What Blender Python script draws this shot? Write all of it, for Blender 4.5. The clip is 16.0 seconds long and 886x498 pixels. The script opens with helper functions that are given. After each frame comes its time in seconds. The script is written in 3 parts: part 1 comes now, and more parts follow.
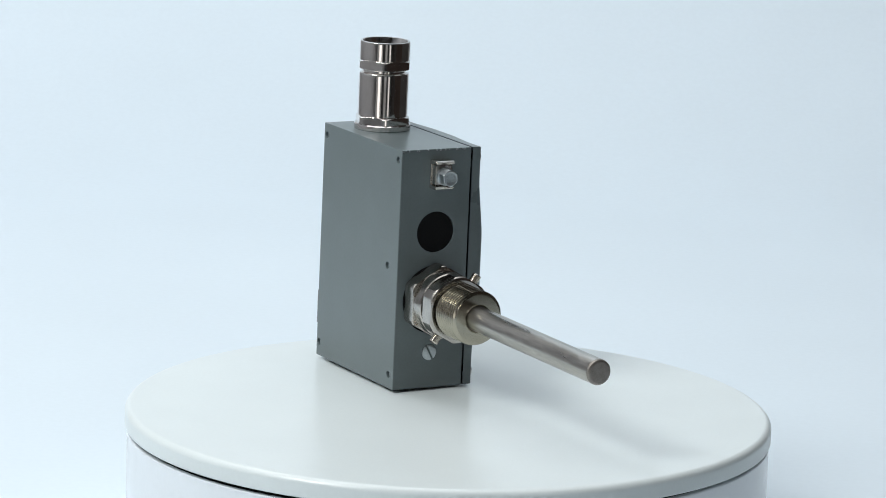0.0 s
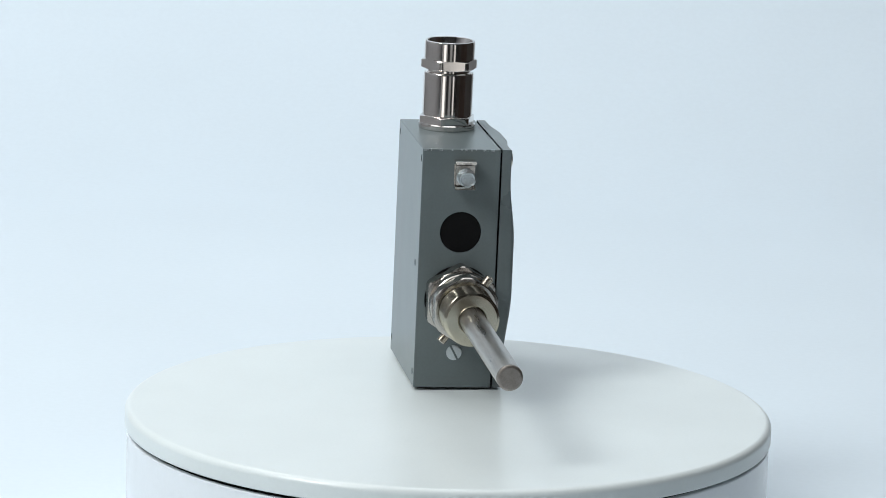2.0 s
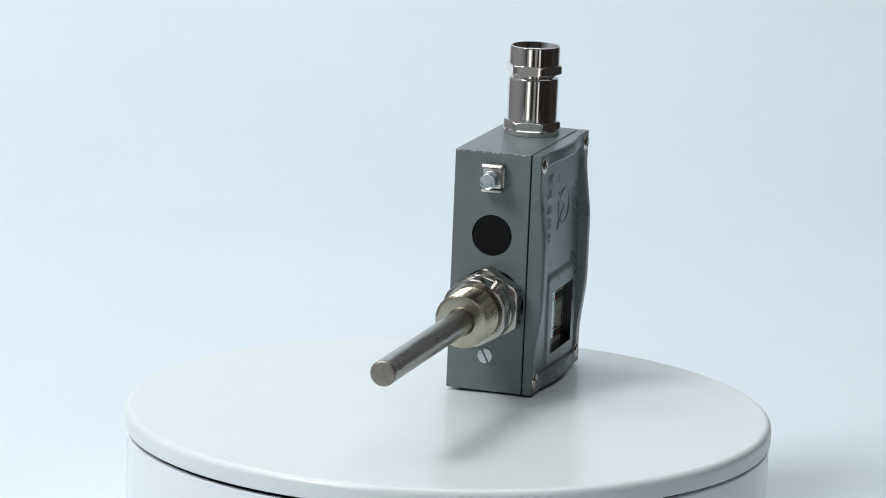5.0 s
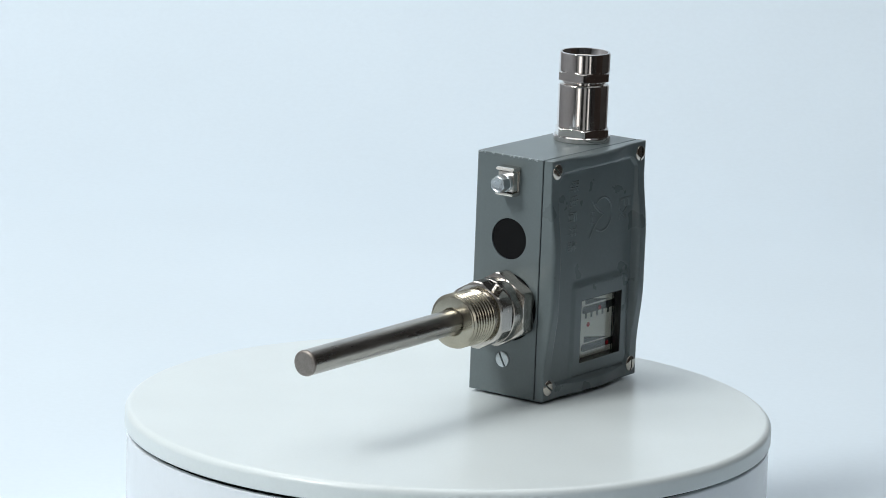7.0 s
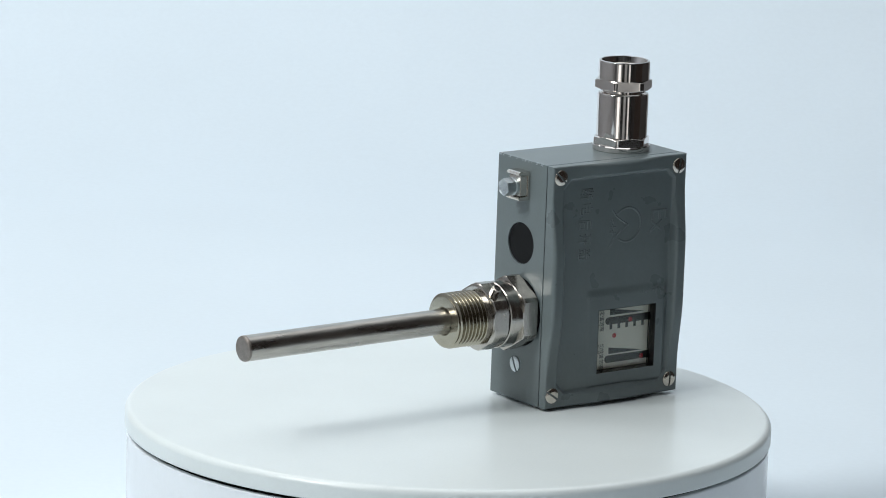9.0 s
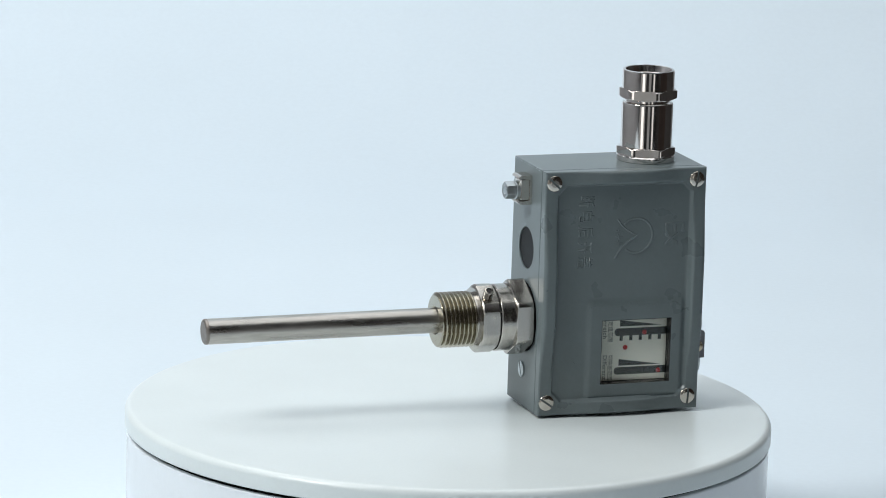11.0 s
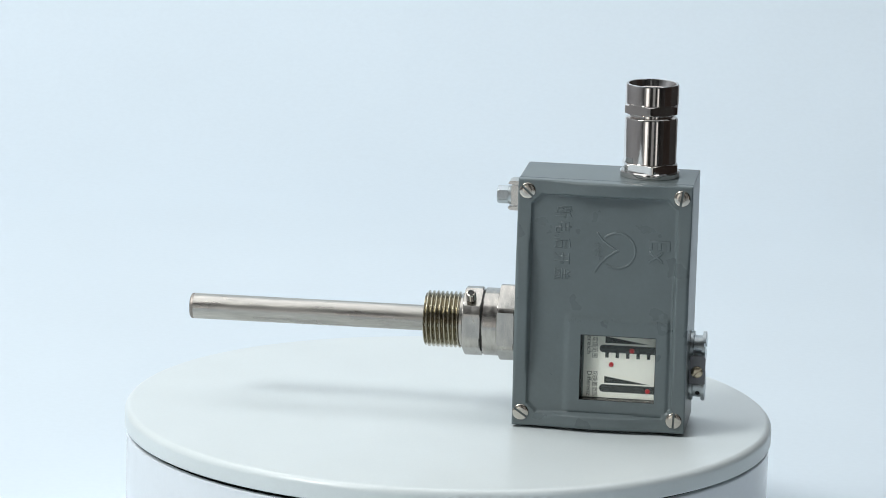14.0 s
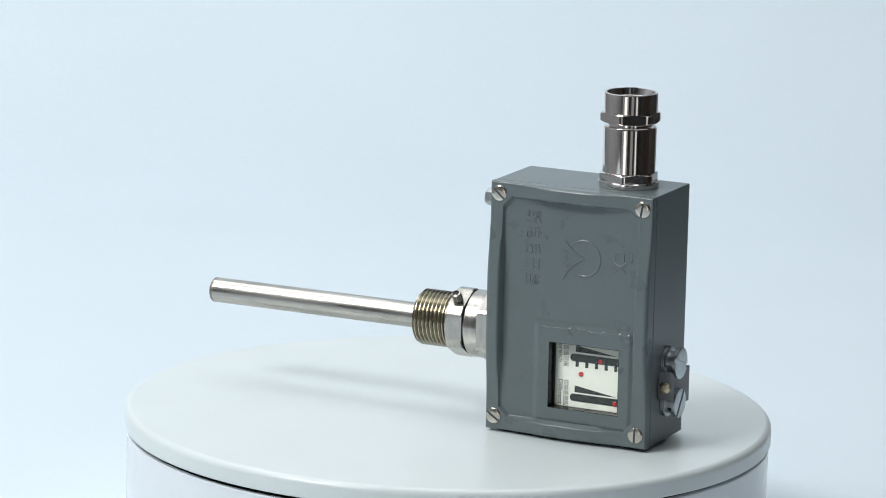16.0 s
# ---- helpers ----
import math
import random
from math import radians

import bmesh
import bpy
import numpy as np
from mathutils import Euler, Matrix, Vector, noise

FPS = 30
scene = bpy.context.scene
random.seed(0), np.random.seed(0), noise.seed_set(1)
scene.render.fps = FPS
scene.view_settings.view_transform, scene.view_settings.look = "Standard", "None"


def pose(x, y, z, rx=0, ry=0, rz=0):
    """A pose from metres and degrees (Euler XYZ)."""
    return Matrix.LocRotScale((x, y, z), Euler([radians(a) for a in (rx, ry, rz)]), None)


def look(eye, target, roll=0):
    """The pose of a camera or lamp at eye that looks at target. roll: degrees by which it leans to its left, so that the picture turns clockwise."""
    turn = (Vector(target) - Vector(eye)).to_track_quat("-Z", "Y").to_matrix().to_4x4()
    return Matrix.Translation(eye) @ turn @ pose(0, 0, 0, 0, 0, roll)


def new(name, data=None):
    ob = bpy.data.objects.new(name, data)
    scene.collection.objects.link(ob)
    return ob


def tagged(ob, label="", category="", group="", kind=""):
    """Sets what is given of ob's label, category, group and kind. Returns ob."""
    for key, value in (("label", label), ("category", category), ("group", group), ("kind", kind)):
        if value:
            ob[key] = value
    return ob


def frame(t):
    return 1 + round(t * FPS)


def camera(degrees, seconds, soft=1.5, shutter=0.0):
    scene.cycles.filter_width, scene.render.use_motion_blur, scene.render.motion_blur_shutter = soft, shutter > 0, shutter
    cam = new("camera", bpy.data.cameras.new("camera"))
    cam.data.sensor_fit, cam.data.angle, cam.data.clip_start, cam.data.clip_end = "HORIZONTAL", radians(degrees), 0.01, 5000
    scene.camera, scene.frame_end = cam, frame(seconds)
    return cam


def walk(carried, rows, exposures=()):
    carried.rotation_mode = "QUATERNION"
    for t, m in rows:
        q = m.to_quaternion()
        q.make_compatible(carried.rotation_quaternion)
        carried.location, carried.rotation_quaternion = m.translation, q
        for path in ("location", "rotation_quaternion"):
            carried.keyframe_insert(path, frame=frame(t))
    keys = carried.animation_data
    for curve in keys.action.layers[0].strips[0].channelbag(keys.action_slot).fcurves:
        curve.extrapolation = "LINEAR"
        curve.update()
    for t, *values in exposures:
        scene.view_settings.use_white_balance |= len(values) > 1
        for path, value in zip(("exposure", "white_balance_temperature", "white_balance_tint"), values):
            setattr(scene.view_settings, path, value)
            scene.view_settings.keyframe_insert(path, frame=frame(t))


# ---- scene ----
# ---------------------------------------------------------------- camera
cam = camera(12.496, 16.0, soft=1.0)
EYE = (0.0, -1.84915, 0.45342)
AIM = (-0.00284, -0.784, 0.23585)
walk(cam, [(0.0, look(EYE, AIM, 1.84)), (16.0, look(EYE, AIM, 1.84))])

# ---------------------------------------------------------------- light
world = bpy.data.worlds.new("studio_world")
scene.world = world
world.use_nodes = True
world.node_tree.nodes["Background"].inputs[0].default_value = (0.75, 0.87, 1.0, 1)
world.node_tree.nodes["Background"].inputs[1].default_value = 0.3


def area_lamp(name, eye, target, sx, sy, watts, colour):
    data = bpy.data.lights.new(name, "AREA")
    data.shape, data.size, data.size_y, data.energy, data.color = "RECTANGLE", sx, sy, watts, colour
    ob = new(name, data)
    ob.matrix_world = look(eye, target)
    return ob


area_lamp("key_softbox", (-1.30, -0.89, 1.62), (0, 0, 0.03), 0.72, 0.72, 31.0, (0.97, 1.0, 0.99))
# added fill from above that stands in for the general light
area_lamp("overhead_fill", (-0.35, 0.3, 2.4), (-0.35, 0.3, 0), 3.0, 2.6, 32.8, (0.96, 0.99, 1.0))
# added lamp that brightens the backdrop alone
area_lamp("backdrop_fill", (-0.9, 0.6, 1.6), (0.1, 1.6, 0.65), 1.1, 0.7, 8.1, (0.96, 0.99, 1.0))
# two added strips behind the camera, for bright bands in the nickel
area_lamp("reflection_strip", (-0.92, -2.45, -0.2), (-0.3, 0, -0.2), 0.50, 1.2, 2.2, (1.0, 0.97, 0.93))
area_lamp("reflection_strip", (1.15, -2.45, -0.2), (0.3, 0, -0.2), 0.26, 1.2, 0.7, (1.0, 0.97, 0.93))
scene.view_settings.exposure = 0.0


# ---------------------------------------------------------------- materials
def material(name, colour, rough, metal=0.0, grain=0.0, grain_size=0.001, stain=0.0, stain_size=0.03, bump=0.0,
             stretch=(1, 1, 1), rough_var=0.0, coat=0.0, transmission=0.0, ior=1.5):
    """Principled surface with variation at two scales; sizes in metres."""
    m = bpy.data.materials.new(name)
    m.use_nodes = True
    nt = m.node_tree
    b = nt.nodes["Principled BSDF"]
    b.inputs["Base Color"].default_value = (*colour, 1)
    b.inputs["Roughness"].default_value = rough
    b.inputs["Metallic"].default_value = metal
    b.inputs["Coat Weight"].default_value = coat
    b.inputs["Transmission Weight"].default_value = transmission
    b.inputs["IOR"].default_value = ior
    tc = nt.nodes.new("ShaderNodeTexCoord")
    mp = nt.nodes.new("ShaderNodeMapping")
    mp.inputs["Scale"].default_value = stretch
    nt.links.new(tc.outputs["Object"], mp.inputs["Vector"])

    def noisy(size, detail):
        n = nt.nodes.new("ShaderNodeTexNoise")
        n.inputs["Scale"].default_value = 1.0 / size
        n.inputs["Detail"].default_value = detail
        nt.links.new(mp.outputs["Vector"], n.inputs["Vector"])
        return n.outputs["Fac"]

    fine, wide = noisy(grain_size, 3), noisy(stain_size, 4)

    def remap(fac, low, high):
        r = nt.nodes.new("ShaderNodeMapRange")
        r.inputs["From Min"].default_value, r.inputs["From Max"].default_value = 0.2, 0.8
        r.interpolation_type = "SMOOTHSTEP"
        r.inputs["To Min"].default_value, r.inputs["To Max"].default_value = low, high
        nt.links.new(fac, r.inputs["Value"])
        return r.outputs["Result"]

    if grain or stain:
        mul = nt.nodes.new("ShaderNodeMath")
        mul.operation = "MULTIPLY"
        nt.links.new(remap(fine, 1 - grain, 1 + grain), mul.inputs[0])
        nt.links.new(remap(wide, 1 - stain, 1 + stain), mul.inputs[1])
        mix = nt.nodes.new("ShaderNodeVectorMath")
        mix.operation = "SCALE"
        mix.inputs[0].default_value = colour
        nt.links.new(mul.outputs[0], mix.inputs["Scale"])
        nt.links.new(mix.outputs[0], b.inputs["Base Color"])
    if rough_var:
        nt.links.new(remap(wide, rough - rough_var, rough + rough_var), b.inputs["Roughness"])
    if bump:
        bp = nt.nodes.new("ShaderNodeBump")
        bp.inputs["Strength"].default_value = bump
        bp.inputs["Distance"].default_value = grain_size * 0.25
        nt.links.new(fine, bp.inputs["Height"])
        nt.links.new(bp.outputs["Normal"], b.inputs["Normal"])
    return m


PAINT = material("grey_enamel", (0.129, 0.157, 0.163), 0.30, grain=0.03, grain_size=0.0012, stain=0.05, stain_size=0.02,
                 bump=0.03, rough_var=0.02)
CAST = material("grey_cast_enamel", (0.129, 0.157, 0.163), 0.29, grain=0.03, grain_size=0.0017, stain=0.045, stain_size=0.02,
                bump=0.09, rough_var=0.03)
NICKEL = material("nickel_plate", (0.80, 0.765, 0.735), 0.07, 1.0, grain=0.03, grain_size=0.0008, stain=0.05, stain_size=0.01,
                  rough_var=0.02)
STEEL = material("turned_steel", (0.48, 0.455, 0.42), 0.21, 1.0, grain=0.07, grain_size=0.0005, stain=0.14, stain_size=0.006,
                 bump=0.08, rough_var=0.07, stretch=(3, 1, 1))
ROD = material("drawn_steel_tube", (0.45, 0.43, 0.40), 0.31, 1.0, grain=0.09, grain_size=0.0008, stain=0.16, stain_size=0.004,
               bump=0.12, rough_var=0.06, stretch=(0.10, 1, 1))
TIP = material("dull_weld_steel", (0.30, 0.27, 0.245), 0.48, 1.0, grain=0.08, grain_size=0.0007, stain=0.12, stain_size=0.003)
OLD_STEEL = material("oiled_thread_steel", (0.43, 0.40, 0.325), 0.20, 1.0, grain=0.05, grain_size=0.0006, stain=0.08,
                     stain_size=0.006, rough_var=0.04)
ZINC = material("zinc_plate", (0.52, 0.56, 0.58), 0.34, 1.0, grain=0.08, grain_size=0.0007, stain=0.08, stain_size=0.004,
                bump=0.15)
SCREW = material("nickel_screw", (0.58, 0.54, 0.48), 0.17, 1.0, grain=0.05, grain_size=0.0006, stain=0.08, stain_size=0.004)
SADDLE = material("bright_nickel_saddle", (0.74, 0.70, 0.65), 0.20, 1.0, grain=0.05, grain_size=0.0006, stain=0.08, stain_size=0.004)
BRASS = material("aged_brass", (0.52, 0.44, 0.32), 0.28, 1.0, grain=0.08, grain_size=0.0006, stain=0.1, stain_size=0.003)
PLATE = material("dark_lock_plate", (0.17, 0.17, 0.18), 0.42, 0.6, grain=0.06, grain_size=0.0008, stain=0.08, stain_size=0.006)
# rubber parts; its black also colours in the shade of the turntable's gap
RUBBER_AND_SHADE = material("black_rubber_and_gap_shade", (0.004, 0.004, 0.0045), 0.65, grain=0.15, grain_size=0.001, stain=0.1, stain_size=0.01, bump=0.1, ior=1.15)
# near-black that puts the shade of recesses into the colour
DARK = material("recess_shade", (0.02, 0.02, 0.02), 0.6)
PLUG = material("black_plastic_plug", (0.006, 0.006, 0.0065), 0.42, grain=0.15, grain_size=0.001, stain=0.1, stain_size=0.01, bump=0.1, ior=1.2)
LINER = material("glossy_black_liner", (0.012, 0.012, 0.012), 0.10, grain=0.1, grain_size=0.001, stain=0.1, stain_size=0.01)
DIAL = material("ivory_dial_plate", (0.83, 0.775, 0.745), 0.5, grain=0.02, grain_size=0.0008, stain=0.03, stain_size=0.01)
INK = material("black_dial_ink", (0.008, 0.009, 0.010), 0.75, grain=0.1, grain_size=0.0008, stain=0.1, stain_size=0.01)
RED = material("red_marker", (0.45, 0.02, 0.025), 0.35, grain=0.1, grain_size=0.0006, stain=0.1, stain_size=0.003)
GLASS = material("green_window_glass", (0.92, 0.977, 0.935), 0.02, transmission=1.0, ior=1.4)
DISC = material("satin_white_disc", (0.70, 0.752, 0.757), 0.28, grain=0.012, grain_size=0.0015, stain=0.02, stain_size=0.05)
BASE = material("glossy_white_plastic", (0.78, 0.82, 0.86), 0.16, grain=0.01, grain_size=0.002, stain=0.015, stain_size=0.05)
PAPER = material("pale_blue_backdrop_paper", (0.68, 0.762, 0.828), 0.9, grain=0.01, grain_size=0.004, stain=0.02, stain_size=0.35)
BOARD = material("white_foam_board", (0.74, 0.73, 0.72), 0.8, grain=0.01, grain_size=0.004, stain=0.02, stain_size=0.2)
# tones of the unseen walls, each set for the light it throws back
DARK_WALL = material("dark_studio_wall_paint", (0.055, 0.05, 0.048), 0.85, grain=0.03, grain_size=0.01, stain=0.06, stain_size=0.4, bump=0.1)
GREY_WALL = material("grey_studio_wall_paint", (0.14, 0.137, 0.135), 0.85, grain=0.03, grain_size=0.01, stain=0.06, stain_size=0.4, bump=0.1)
WALL = material("studio_wall_paint", (0.60, 0.605, 0.635), 0.85, grain=0.03, grain_size=0.01, stain=0.06, stain_size=0.4, bump=0.1)
CURTAIN = material("brown_curtain", (0.045, 0.03, 0.025), 0.9, grain=0.1, grain_size=0.01, stain=0.1, stain_size=0.2, stretch=(1, 1, 0.1))
FLOOR = material("studio_floor", (0.16, 0.14, 0.12), 0.6, grain=0.08, grain_size=0.01, stain=0.12, stain_size=0.3, bump=0.1)


# ---------------------------------------------------------------- mesh helpers
MM = 0.001
AX, AY = 73.0, -8.0       # the sensor's own origin, in millimetres from the turning axis


def part(name, bm, mat, parent=None, label="", smooth=True, angle=32):
    """Links a bmesh as one mesh object under a thing or a part."""
    bmesh.ops.recalc_face_normals(bm, faces=bm.faces)
    me = bpy.data.meshes.new(name)
    bm.to_mesh(me)
    bm.free()
    if smooth:
        me.shade_smooth()
        me.set_sharp_from_angle(angle=radians(angle))
    me.materials.append(mat)
    ob = new(name, me)
    if smooth:
        even_normals(ob)
    if parent:
        ob.parent = parent
    if label:
        ob["label"] = label
    return ob


def even_normals(ob):
    """Keeps broad faces flat beside their rounded edges."""
    mod = ob.modifiers.new("normals", "WEIGHTED_NORMAL")
    mod.keep_sharp, mod.weight = True, 80


def local(bm):
    """From millimetres on the turntable to metres in the sensor's space."""
    for v in bm.verts:
        v.co = Vector(((v.co.x - AX) * MM, (v.co.y - AY) * MM, v.co.z * MM))
    return bm


def box(x0, x1, y0, y1, z0, z1, bevel=0.0, seg=2):
    bm = bmesh.new()
    bmesh.ops.create_cube(bm, size=1.0)
    for v in bm.verts:
        v.co = Vector((x0 if v.co.x < 0 else x1, y0 if v.co.y < 0 else y1, z0 if v.co.z < 0 else z1))
    if bevel:
        bmesh.ops.bevel(bm, geom=bm.edges[:], offset=bevel, segments=seg, affect="EDGES", profile=0.6)
    return bm


def lathe(bm, profile, origin, axis, n=48, shape=None, spin=0.0, closed=False):
    """Turns (distance along the axis, radius) pairs about an axis; shape(angle, radius) may flatten the round."""
    w = Vector(axis).normalized()
    u = w.orthogonal().normalized()
    if abs(w.z) < 0.5:
        u = (Vector((0, 0, 1)) - w * w.z).normalized()
    else:
        u = Vector((1, 0, 0))
    v = w.cross(u)
    o = Vector(origin)
    rings = []
    for s, r in profile:
        ring = []
        for i in range(n):
            a = 2 * math.pi * i / n + spin
            rr = shape(a - spin, r) if shape else r
            ring.append(bm.verts.new(o + w * s + (u * math.cos(a) + v * math.sin(a)) * rr))
        rings.append(ring)
    pairs = list(zip(rings, rings[1:])) + ([(rings[-1], rings[0])] if closed else [])
    for a, b in pairs:
        for i in range(n):
            j = (i + 1) % n
            bm.faces.new((a[i], a[j], b[j], b[i]))
    if not closed:
        bm.faces.new(rings[0][::-1])
        bm.faces.new(rings[-1])
    return bm


def hexagon(flat, limit):
    """A hexagon of that half width across flats, rounded off at limit; a corner lies at angle 0."""
    def f(a, r):
        k = (a + math.pi / 6) % (math.pi / 3) - math.pi / 6
        k = abs(k) - math.pi / 6
        return min(flat / math.cos(k), limit, r)
    return f


def nut(s0, s1, flat, bore, low=True, high=True):
    """Profile of a hexagon between two heights, its corners turned off by a cone at either end."""
    prof = [(s0, bore)]
    for i in range(9):
        k = i / 8
        prof.append((s0 + (0.85 * k if low else 0.02 * k), flat * (0.985 + 0.175 * k) if low else flat * 1.16))
    for i in range(9):
        k = 1 - i / 8
        prof.append((s1 - (0.85 * k if high else 0.02 * k), flat * (0.985 + 0.175 * k) if high else flat * 1.16))
    return prof + [(s1, bore)]


def prism(bm, outline, y0, y1):
    """An outline in x and z, extruded along y."""
    a = [bm.verts.new((x, y0, z)) for x, z in outline]
    b = [bm.verts.new((x, y1, z)) for x, z in outline]
    bm.faces.new(a)
    bm.faces.new(b[::-1])
    n = len(a)
    for i in range(n):
        bm.faces.new((a[i], a[(i + 1) % n], b[(i + 1) % n], b[i]))
    return bm


def cut(ob, *cutters):
    """Takes the cutters' solids out of ob for good."""
    ob.modifiers.clear()
    for c in cutters:
        c.modifiers.clear()
        mod = ob.modifiers.new("hole", "BOOLEAN")
        mod.object, mod.operation, mod.solver = c, "DIFFERENCE", "EXACT"
    deps = bpy.context.evaluated_depsgraph_get()
    me = bpy.data.meshes.new_from_object(ob.evaluated_get(deps))
    ob.modifiers.clear()
    ob.data = me
    for c in cutters:
        bpy.data.objects.remove(c)
    me.shade_smooth()
    me.set_sharp_from_angle(angle=radians(32))
    even_normals(ob)


# ---------------------------------------------------------------- the studio
TABLE_Z = -0.078


def backdrop():
    """A paper sweep that runs over the table and up behind it in one curve."""
    bm = bmesh.new()
    prof = [(-0.85, TABLE_Z), (0.9, TABLE_Z)]
    rad, y0 = 0.7, 0.9
    for i in range(1, 25):
        a = math.pi / 2 * i / 24
        prof.append((y0 + rad * math.sin(a), TABLE_Z + rad * (1 - math.cos(a))))
    prof.append((y0 + rad, 2.2))
    xs = [-0.74 + 1.36 * i / 16 for i in range(17)]
    grid = [[bm.verts.new((x, y, z)) for x in xs] for y, z in prof]
    for a, b in zip(grid, grid[1:]):
        for i in range(16):
            bm.faces.new((a[i], a[i + 1], b[i + 1], b[i]))
    ob = part("backdrop", bm, PAPER)
    mod = ob.modifiers.new("thickness", "SOLIDIFY")
    mod.thickness, mod.offset = 0.002, -1
    tagged(ob, "seamless pale blue-white paper sweep behind the turntable", "backdrop", kind="structure")


# Unseen room added around the set; its wall tones steer fill and reflections.
def room():
    def slab(name, *b):
        tagged(part(name, box(*b), FLOOR if name == "floor" else DARK_WALL if name == "wall_east" else GREY_WALL if name == "wall_south" else WALL, smooth=False), kind="structure",
               label="unseen plain grey painted studio " + name.split("_")[0], category=name.split("_")[0])
    slab("floor", -2.2, 2.2, -3.2, 2.2, -0.95, -0.90)
    slab("ceiling", -2.2, 2.2, -3.2, 2.2, 2.5, 2.55)
    slab("wall_north", -2.2, 2.2, 2.2, 2.3, -0.9, 2.5)
    slab("wall_south", -2.2, 2.2, -3.3, -3.2, -0.9, 2.5)
    slab("wall_west", -2.3, -2.2, -3.2, 2.2, -0.9, 2.5)
    slab("wall_east", 2.2, 2.3, -3.2, 2.2, -0.9, 2.5)
    # unseen drape added to give the gland its dark brown reflected stripe
    c = new("curtain")
    tagged(c, "unseen dark brown drape added for the dark band in the nickel", "curtain")
    bm = bmesh.new()
    pts = [(2.12 + 0.03 * math.sin(i * 1.1), -1.5 + i * 0.03) for i in range(47)]
    a = [bm.verts.new((x, y, -0.88)) for x, y in pts]
    b = [bm.verts.new((x, y, 2.3)) for x, y in pts]
    for i in range(46):
        bm.faces.new((a[i], a[i + 1], b[i + 1], b[i]))
    part("drape", bm, CURTAIN, c)
    # unseen boards added so that the gland mirrors bright bands with gaps
    for x0, x1 in ((-1.75, -0.42), (0.10, 0.55), (0.90, 1.30)):
        r = new("added_reflector_board")
        tagged(r, "unseen tall white board added for bright bands in the nickel", "reflector board", group="reflector boards")
        part("board", box(x0, x1, -2.52, -2.505, -0.9, 1.3, 0.002), BOARD, r)
        part("foot", box((x0 + x1) / 2 - 0.12, (x0 + x1) / 2 + 0.12, -2.66, -2.52, -0.9, -0.87, 0.003), DARK_WALL, r)
    t = new("table")
    tagged(t, "plain table under the paper sweep", "table")
    part("tabletop", box(-0.73, 0.61, -0.83, 1.0, TABLE_Z - 0.04, TABLE_Z - 0.003, 0.004), FLOOR, t)
    for x in (-0.66, 0.54):
        for y in (-0.77, 0.9):
            part("leg", box(x - 0.03, x + 0.03, y - 0.03, y + 0.03, -0.9, TABLE_Z - 0.04, 0.004), FLOOR, t)


backdrop()
room()

# ---------------------------------------------------------------- the turntable
RADIUS = 0.15165


def turntable():
    t = new("turntable")
    tagged(t, "round white display turntable with a thin dark gap under its disc", "turntable")
    r, h = RADIUS, 0.0094
    prof = [(-h, r - 0.012), (-h, r - 0.0012)]
    for i in range(5):
        a = math.pi / 2 * i / 4
        prof.append((-h + 0.0008 * (1 - math.cos(a)), r - 0.0008 + 0.0008 * math.sin(a)))
    for i in range(9):
        a = math.pi / 2 * i / 8
        prof.append((-0.0032 + 0.0032 * math.sin(a), r - 0.0032 + 0.0032 * math.cos(a)))
    prof.append((0, r - 0.02))
    disc = part("disc", lathe(bmesh.new(), prof, (0, 0, 0), (0, 0, 1), 160), DISC, t, "satin white rotating disc with a rounded rim")
    # near-black ring set back in the gap: the shade is put into its colour
    part("gap_shade_ring", lathe(bmesh.new(), [(-0.0115, 0.120), (-0.0115, r - 0.0035), (-h, r - 0.0035), (-h, 0.120)], (0, 0, 0), (0, 0, 1), 120),
         RUBBER_AND_SHADE, t, "black ring that colours in the shade of the gap")
    rb = r - 0.0009
    base = part("base", lathe(bmesh.new(), [(TABLE_Z, 0.05), (TABLE_Z, rb), (-0.0121, rb), (-0.0116, rb - 0.0004), (-0.0115, rb - 0.001), (-0.0115, 0.05)],
                       (0, 0, 0), (0, 0, 1), 160), BASE, t, "glossy white round base")
    base.matrix_basis = pose(0, 0, 0.0003, 0, -0.18, 0)    # it stands a touch out of true
    return disc


DISC_PART = turntable()


# ---------------------------------------------------------------- the sensor
SENSOR = new("temperature_switch")
tagged(SENSOR, "grey enamelled temperature switch with steel probe and nickel cable gland", "temperature switch")

LIFT, LEAN_X, LEAN_Y = 1.09, 0.625, -0.297     # how it stands on its pads
X0, X1 = 33.45, 113.3       # probe end and knob end of the housing
YB, YS = 12.2, -25.2       # back and seam
FOOT, TOP = 0.4, 116.3
PY, PZ = -8.0, 43.6        # the probe's axis
GX, GY = 91.3, -7.6        # the gland's axis


WX0, WX1, WZ0, WZ1 = 64.15, 98.95, 14.1, 44.85  # the window's opening
CF = -30.6                                      # face of the cover's corner pads
CY = YS - 0.75                                  # back of the cover
SUNK = 1.5                                      # depth of the cover's inner field
BACK_SCREWS = ((37.0, 111.2), (110.3, 110.6), (43.5, 59.3), (38.3, 7.2), (110.7, 7.3))


